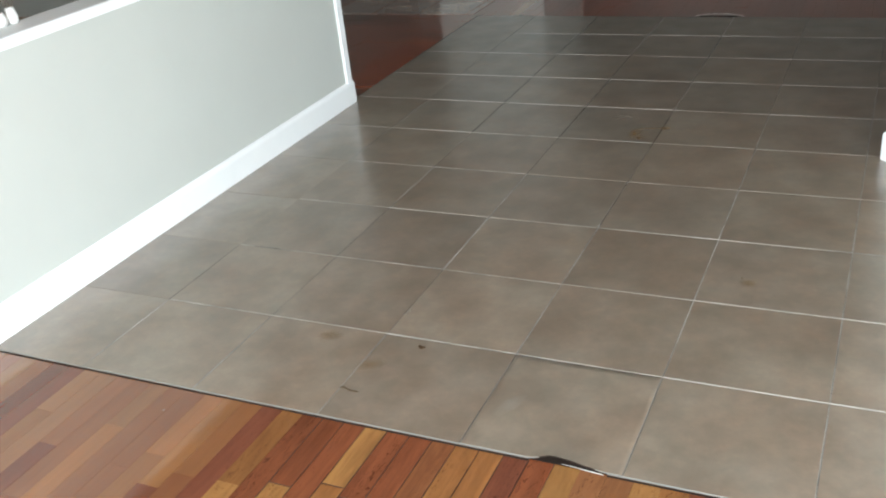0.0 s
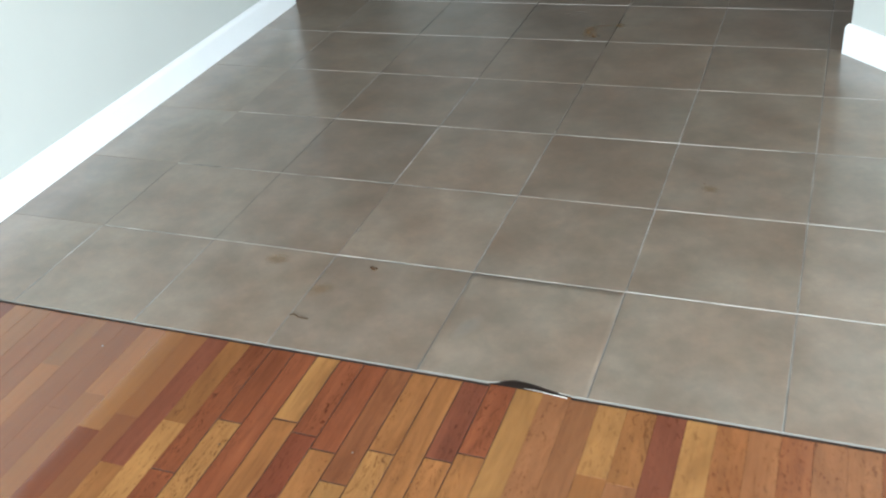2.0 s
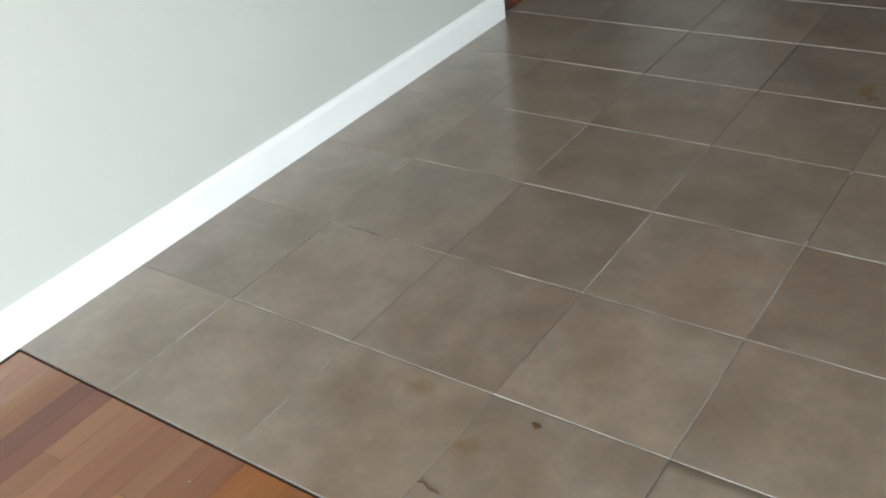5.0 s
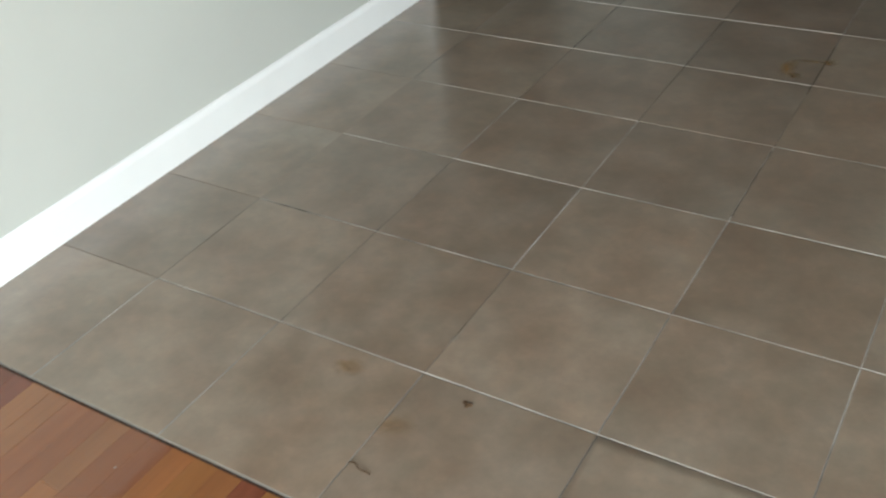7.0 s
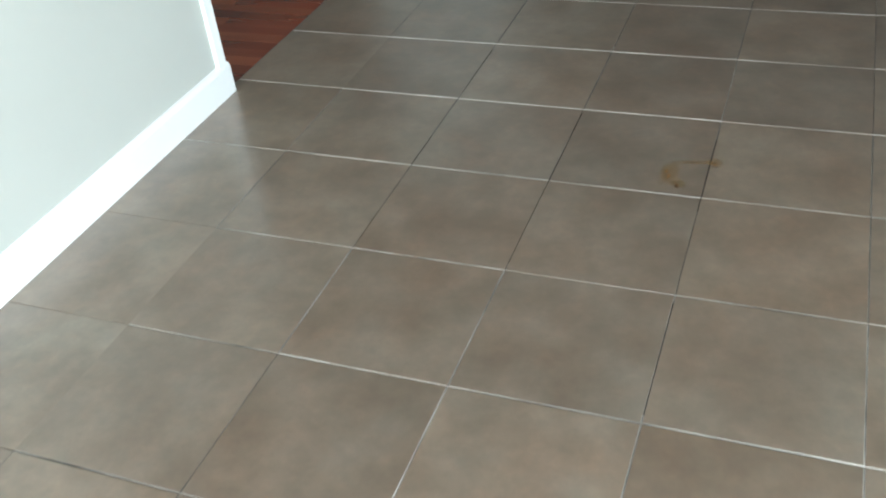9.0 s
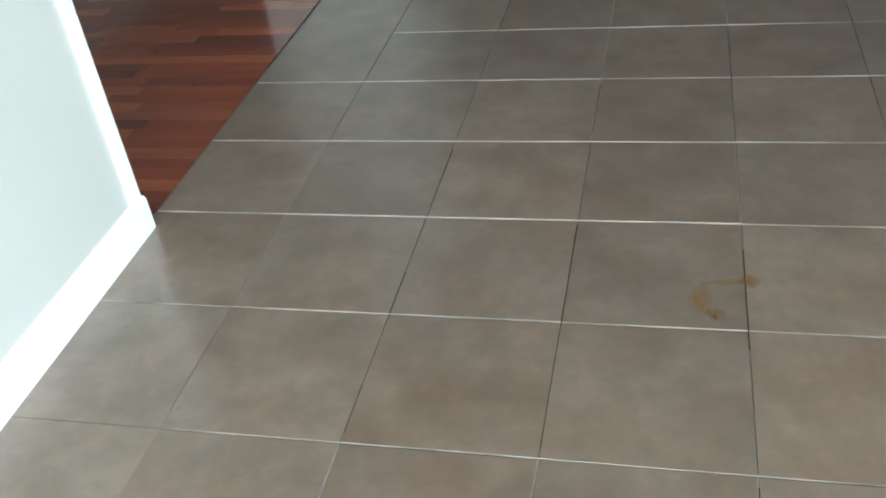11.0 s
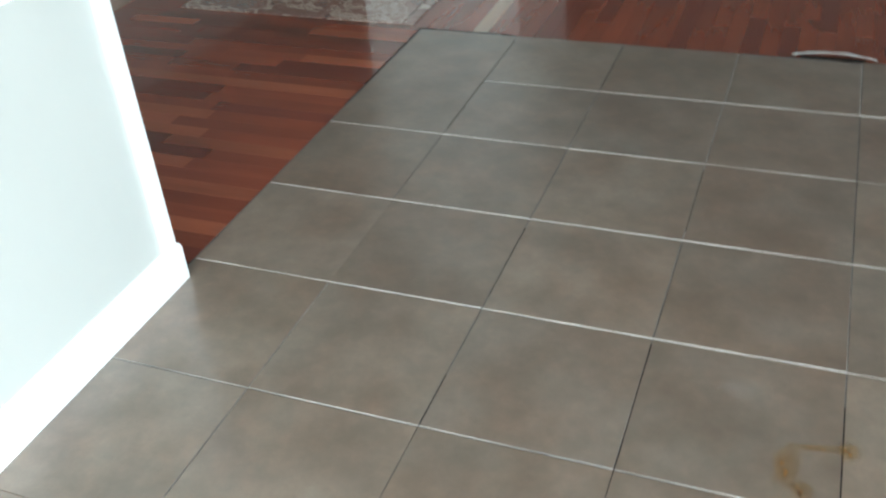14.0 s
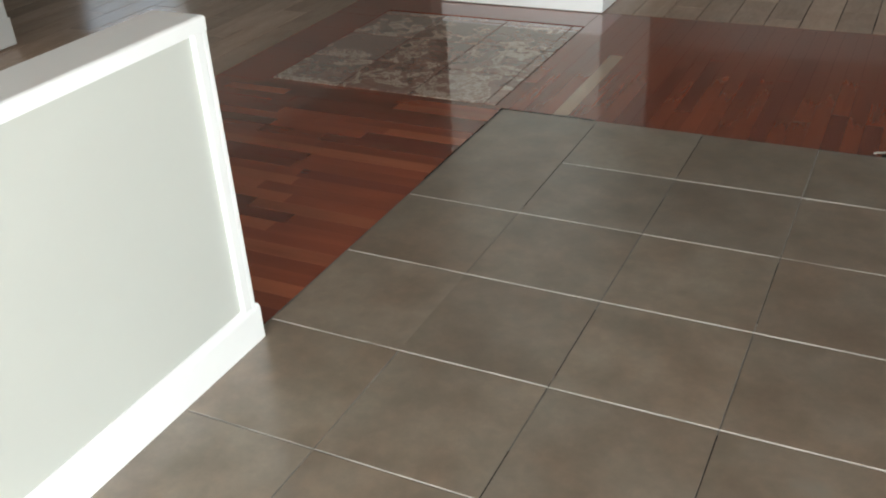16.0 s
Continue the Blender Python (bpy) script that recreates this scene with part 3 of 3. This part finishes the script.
def tile_bm(w, d, bevels):
    """A tile about its middle whose four sides (near, right, far, left) slope by bevels of their own; the underside is open."""
    bm = bmesh.new()
    n, e, f, l = bevels
    rings = []
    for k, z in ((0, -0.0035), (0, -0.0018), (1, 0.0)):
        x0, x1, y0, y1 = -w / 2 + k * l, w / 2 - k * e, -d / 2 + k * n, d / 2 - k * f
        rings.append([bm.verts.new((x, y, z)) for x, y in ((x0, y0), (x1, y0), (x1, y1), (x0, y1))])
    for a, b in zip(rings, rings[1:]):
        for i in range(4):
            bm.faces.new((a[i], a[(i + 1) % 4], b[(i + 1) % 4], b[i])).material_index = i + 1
    bm.faces.new(rings[2])
    return bm


for r in range(10):
    for j in range(11):
        x0, x1, y0, y1 = j * S, (j + 1) * S, r * S, (r + 1) * S
        if j == 0:
            x0 = 0.010
        if j > 7 and x0 + y0 > 5.06:
            continue
        sides = (across_joint(r, j), side_joint(j + 1, r), across_joint(r + 1, j), side_joint(j, r))
        if (j, r) == (0, 9):
            continue
        if (j, r) == (0, 8):
            y1, sides = 10 * S, (sides[0], "d", "f", "f")
        near, far = [0.0 if k == "." else GAP if k == "w" else 0.0007 for k in (sides[0], sides[2])]
        right, left = [0.0 if k == "." else 0.0004 for k in (sides[1], sides[3])]
        x0, x1, y0, y1 = x0 + left, x1 - right, y0 + near, y1 - far
        tilt = (rng.gauss(0, 0.06), rng.gauss(0, 0.06))
        tone, warm = DARKER.get((j, r), rng.uniform(0.92, 1.07)), rng.uniform(0.965, 1.02)
        if (j, r) in CURLS:
            bm, cx, cy = tile_bm_grid(x0, x1, y0, y1, CURLS[(j, r)])
            ob = part("tile", bm, M_VINYL, vinyl, "greige vinyl tile with a lifted, curling edge")
            ob.data.materials.append(M_GROUT_PALE if r else M_CORE)
            ob.data.materials.append(M_GAP)
            ob.location, ob.color = (cx, cy, 0.0), (tone, tone * warm, tone * warm * warm, 1)
            continue
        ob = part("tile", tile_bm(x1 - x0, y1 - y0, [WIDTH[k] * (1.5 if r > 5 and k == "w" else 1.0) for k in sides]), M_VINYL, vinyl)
        # near bevels pale, far ones dark: the joint's lit and shaded sides coloured in
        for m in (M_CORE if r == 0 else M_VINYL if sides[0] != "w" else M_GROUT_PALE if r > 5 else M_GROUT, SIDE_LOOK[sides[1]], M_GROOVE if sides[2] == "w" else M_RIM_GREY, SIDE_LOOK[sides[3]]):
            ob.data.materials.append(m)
        ob.color = (tone, tone * warm, tone * warm * warm, 1)
        ob.matrix_basis = pose((x0 + x1) / 2, (y0 + y1) / 2, rng.uniform(-0.0002, 0.0002), tilt[0], tilt[1], rng.gauss(0, 0.03))


def torn_strip(x0, x1, y, width, high, seed, label, slant=0.0, material=M_TORN):
    """A torn sliver of pale vinyl core that bows up along the sheet's edge."""
    rng = random.Random(seed)
    bm = bmesh.new()
    n = 24
    rows = []
    for i in range(n + 1):
        u = i / n
        z = WOOD_Z + 0.0015 + high * math.sin(math.pi * u) ** 0.7
        w = width * (0.35 + 0.65 * math.sin(math.pi * u)) * rng.uniform(0.75, 1.1)
        x = x0 + (x1 - x0) * u
        rows.append([bm.verts.new((x, y + slant * (1 - u) ** 1.5 + dy, z + dz)) for dy, dz in ((0, 0), (w, -high * 0.5 * math.sin(math.pi * u)), (w, -0.0015 - high * 0.5 * math.sin(math.pi * u)), (0, -0.0015))])
    for a, b in zip(rows, rows[1:]):
        for k in range(4):
            bm.faces.new((a[k], b[k], b[(k + 1) % 4], a[(k + 1) % 4]))
    bm.faces.new(rows[0][::-1])
    bm.faces.new(rows[-1])
    bmesh.ops.recalc_face_normals(bm, faces=bm.faces)
    return part("torn_edge", bm, material, vinyl, label)


torn_strip(2.085, 2.235, -0.004, 0.006, 0.0022, 1, "pale torn backing left on the wood", 0.011)
torn_strip(1.57, 1.88, 4.603, 0.045, 0.018, 2, "pale torn vinyl edge bowing up")
torn_strip(0.24, 0.38, 4.578, 0.016, 0.005, 3, "grey torn vinyl edge bowing up", 0.0, M_CORE)

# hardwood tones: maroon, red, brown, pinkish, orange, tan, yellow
# d, e, f: far boards' redder look in dim light, put into the tone
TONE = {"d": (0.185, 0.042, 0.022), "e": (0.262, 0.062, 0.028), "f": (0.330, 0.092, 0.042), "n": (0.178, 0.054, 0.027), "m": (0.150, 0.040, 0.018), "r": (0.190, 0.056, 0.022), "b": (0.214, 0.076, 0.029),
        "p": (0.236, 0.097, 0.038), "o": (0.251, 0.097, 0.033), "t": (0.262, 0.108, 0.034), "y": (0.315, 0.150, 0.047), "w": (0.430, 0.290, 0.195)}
wood = tagged(part("floor_wood", boxed(0.02, 5.5, -4.5, 0.02, -0.018, -0.0135), M_GAP), "red-brown hardwood strip floor with worn joints", "hardwood floor", kind="structure")
wood_hall = tagged(part("floor_wood_hall", boxed(-1.6, 0.02, -4.5, 6.17, -0.0182, -0.0137), M_GAP), "dark red hardwood strips running across the hall", "hardwood floor", kind="structure")
wood_far = tagged(part("floor_wood_far", boxed(0.02, 5.5, 0.02, 6.17, -0.018, -0.0135), M_GAP), "dark red hardwood strips beyond the vinyl", "hardwood floor", kind="structure")
PW = 0.0708


def plank(x0, x1, y0, y1, tone, along, rng, floor, gap=0.0018, spread=0.12):
    jitter = rng.uniform(1 - spread, 1 + spread) * (0.9 if floor is wood else 1.0)
    worn = floor is wood and 1.30 < (x0 + x1) / 2 < 2.08
    if floor is wood and not worn:
        gap = 0.0005
    bm = slab_bm(x1 - x0 - gap, y1 - y0 - (0.003 * rng.uniform(0.7, 1.3) if worn else gap * 1.4), 0, 0.007, gap * (0.35 if worn else 0.7), worn)
    ob = part("plank", bm, M_WOOD_FAR_X if along == "x" else M_WOOD_FAR_Y if floor is not wood or x1 < 1.2 else M_WOOD_Y if worn else M_WOOD_EVEN_Y, floor)
    if worn:
        for _ in range(3):
            ob.data.materials.append(M_SEAM)
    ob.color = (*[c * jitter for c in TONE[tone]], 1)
    ob.matrix_basis = pose((x0 + x1) / 2, (y0 + y1) / 2, WOOD_Z + rng.uniform(-0.0004, 0.0002), rng.gauss(0, 0.03), rng.gauss(0, 0.06), 0)


def runs(lo, hi, rng, first=None, least=0.28, most=0.75):
    """Cuts of a row of boards from hi down to lo."""
    at, out = hi, []
    while at > lo + 1e-6:
        step = (hi - first) if (first is not None and at == hi) else rng.uniform(least, most)
        nxt = max(lo, at - step)
        if nxt - lo < 0.12:
            nxt = lo
        out.append((nxt, at))
        at = nxt
    return out


# boards in front of the vinyl, running away from the windows
NEAR = "pbtbmmppbbpbboto" + "ntrrryrrbttnryppytnyopbppbpn" + "brtpbroypb"
ENDS = {-1: -0.344, 0: -0.501, 1: -0.332, 3: -0.294, 5: -0.255, 7: -0.326, 8: -0.414, 9: -0.295, 11: -0.282, 16: -0.24, 18: -0.30}
NEXT = {-1: "b", 0: "t", 1: "y", 3: "y", 5: "t", 7: "t", 8: "y", 9: "y", 11: "t", 16: "t", 18: "p"}
rng = random.Random(5)
for i, tone in enumerate(NEAR):
    k = i - 16
    x0 = 1.183 + PW * k
    first = ENDS.get(k, rng.uniform(-0.75, -0.2))
    for n, (a, b) in enumerate(runs(-1.1, 0.02, rng, first)):
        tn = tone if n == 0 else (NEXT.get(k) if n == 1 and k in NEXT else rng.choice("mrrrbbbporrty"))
        plank(x0, x0 + PW, a, b, tn, "y", rng, wood)
near_right = 1.183 + PW * (len(NEAR) - 16)

# boards in the hall, running across
rng = random.Random(8)
y = 2.02
while y < 4.60:
    for a, b in runs(-1.6, 0.015, rng, None, 0.3, 0.7):
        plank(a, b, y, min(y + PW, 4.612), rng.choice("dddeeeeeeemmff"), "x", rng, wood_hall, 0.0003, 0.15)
    y += PW
y = 4.612
while y < 6.15:
    for a, b in runs(-1.6, -1.30 if y < 5.84 else -0.047, rng, None, 0.3, 0.8):
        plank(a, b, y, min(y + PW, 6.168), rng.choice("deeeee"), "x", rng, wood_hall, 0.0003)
    y += PW

# boards beyond the vinyl, running away
rng = random.Random(9)
x = -0.045
while x < 2.80:
    pale = 0.20 < x < 0.27
    for a, b in ([(5.45, 6.165), (4.575, 5.45)] if pale else runs(4.575, 6.165, rng, None, 0.4, 0.9)):
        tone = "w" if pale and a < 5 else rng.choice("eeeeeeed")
        plank(x, min(x + PW, 2.812), a, b, tone, "y", rng, wood_far, 0.0004, 0.08)
    x += PW


def joined(name, pieces, top, depth, bev, material, parent, label=""):
    """Many boards in one mesh, where no one could pick them apart."""
    verts, faces = [], []
    for x0, x1, y0, y1 in pieces:
        o = len(verts)
        for ins, z in ((0, top - depth), (0, top - bev), (bev, top)):
            verts += [(x0 + ins, y0 + ins, z), (x1 - ins, y0 + ins, z), (x1 - ins, y1 - ins, z), (x0 + ins, y1 - ins, z)]
        for a in (0, 4):
            faces += [(o + a + i, o + a + (i + 1) % 4, o + a + 4 + (i + 1) % 4, o + a + 4 + i) for i in range(4)]
        faces.append((o + 8, o + 9, o + 10, o + 11))
    me = bpy.data.meshes.new(name)
    me.from_pydata(verts, [], faces)
    me.materials.append(material)
    ob = new(name, me)
    ob.parent = parent
    return tagged(ob, label, kind="stuff")


rng = random.Random(21)
rest = []
x = 0.048
while x < near_right - 0.01:
    rest += [(x, x + PW - 0.0008, a, b - 0.0008) for a, b in runs(-4.5, -1.1, rng, None, 0.4, 1.0)]
    x += PW
x = near_right
while x < 5.45:
    rest += [(x, x + PW - 0.0008, a, b - 0.0008) for a, b in runs(-4.5, 0.02, rng, None, 0.4, 1.0)]
    x += PW
joined("plank_rest", rest, WOOD_Z, 0.007, 0.0009, M_WOOD_REST_Y, wood, "more red-brown hardwood strips")
rest = []
x = 3.66
while x < 5.48:
    rest += [(x, min(x + PW, 5.498) - 0.0008, a, b - 0.0008) for a, b in runs(5.2 - x, 4.575, rng, None, 0.4, 1.0)]
    x += PW
x = 2.813
while x < 5.48:
    rest += [(x, min(x + PW, 5.498) - 0.0008, a, b - 0.0008) for a, b in runs(4.575, 6.165, rng, None, 0.4, 1.0)]
    x += PW
joined("plank_rest", rest, WOOD_Z, 0.007, 0.0009, M_WOOD_REST_Y, wood_far, "more red hardwood strips")
rest = []
y = -4.5
while y < 1.95:
    rest += [(a, b - 0.0008, y, y + PW - 0.0008) for a, b in runs(-1.6, -0.1, rng, None, 0.4, 0.9)]
    y += PW
joined("plank_rest", rest, WOOD_Z, 0.007, 0.0009, M_WOOD_REST_X, wood_hall, "more red-brown hardwood strips")

# marble inlay let into the hardwood
inlay = tagged(part("floor_inlay", boxed(-1.298, -0.048, 4.614, 5.868, -0.0135, -0.0085), M_GAP), "polished brown marble inlay in the hardwood floor", "marble inlay", kind="structure")
xs, ys = (-1.298, -0.905, -0.505, -0.108, -0.050), (4.614, 5.010, 5.410, 5.800, 5.866)
for i in range(4):
    for j in range(4):
        w, d = xs[i + 1] - xs[i] - (0.003 if i == 3 else 0.007), ys[j + 1] - ys[j] - 0.007
        ob = part("marble_tile", slab_bm(w, d, 0, 0.004, 0.0008), M_MARBLE, inlay)
        ob.location = ((xs[i] + xs[i + 1]) / 2, (ys[j] + ys[j + 1]) / 2, WOOD_Z + 0.001)

# plank tiles of the hall and of the room beyond
hall = tagged(part("floor_plank_tile", boxed(-5.0, 5.5, -4.5, 13.5, -0.0185, -0.0145), M_PLANK_GROUT), "brown-grey plank tiles with dark joints", "tile floor", kind="structure")
TW, TL = 0.184, 0.92
rng = random.Random(31)
plank_tile_mesh = {}
rest = []


def plank_tile(x0, x1, y0, y1):
    key = (round(x1 - x0 - 0.005, 3), round(y1 - y0 - 0.005, 3))
    if key not in plank_tile_mesh:
        plank_tile_mesh[key] = mesh_of("plank_tile", slab_bm(key[0], key[1], 0, 0.007, 0.0012))
        plank_tile_mesh[key].materials.append(M_PLANK)
    ob = new("plank_tile", plank_tile_mesh[key])
    ob.parent = hall
    ob.matrix_basis = pose((x0 + x1) / 2, (y0 + y1) / 2, WOOD_Z - 0.0012, rng.gauss(0, 0.05), rng.gauss(0, 0.1), 0)


def lay(x0, x1, y0, y1, near):
    """Rows of plank tiles with shifted ends; near(x, y) tells which are pieces of their own."""
    x = x0
    row = 0
    while x < x1 - 0.02:
        xe = min(x + TW, x1)
        y = y0 - TL * ((row * 0.37) % 1)
        while y < y1 - 0.02:
            a, b = max(y, y0), min(y + TL, y1)
            if b - a > 0.03:
                if near(x, (a + b) / 2):
                    plank_tile(x, xe, a, b)
                else:
                    rest.append((x, xe - 0.005, a, b - 0.005))
            y += TL
        x += TW
        row += 1


lay(-0.0455, 5.5, 6.172, 13.5, lambda x, y: y < 8.6 and x < 2.8)
lay(-1.606, -0.0455, 6.172, 13.5, lambda x, y: y < 7.6 and x < -1.0)
lay(-1.606 - 18 * TW, -1.606, -4.5, 13.5, lambda x, y: 2.8 < y < 8.0)
joined("plank_tile_rest", rest, WOOD_Z - 0.0012, 0.007, 0.0012, M_PLANK_REST, hall, "more brown-grey plank tiles")
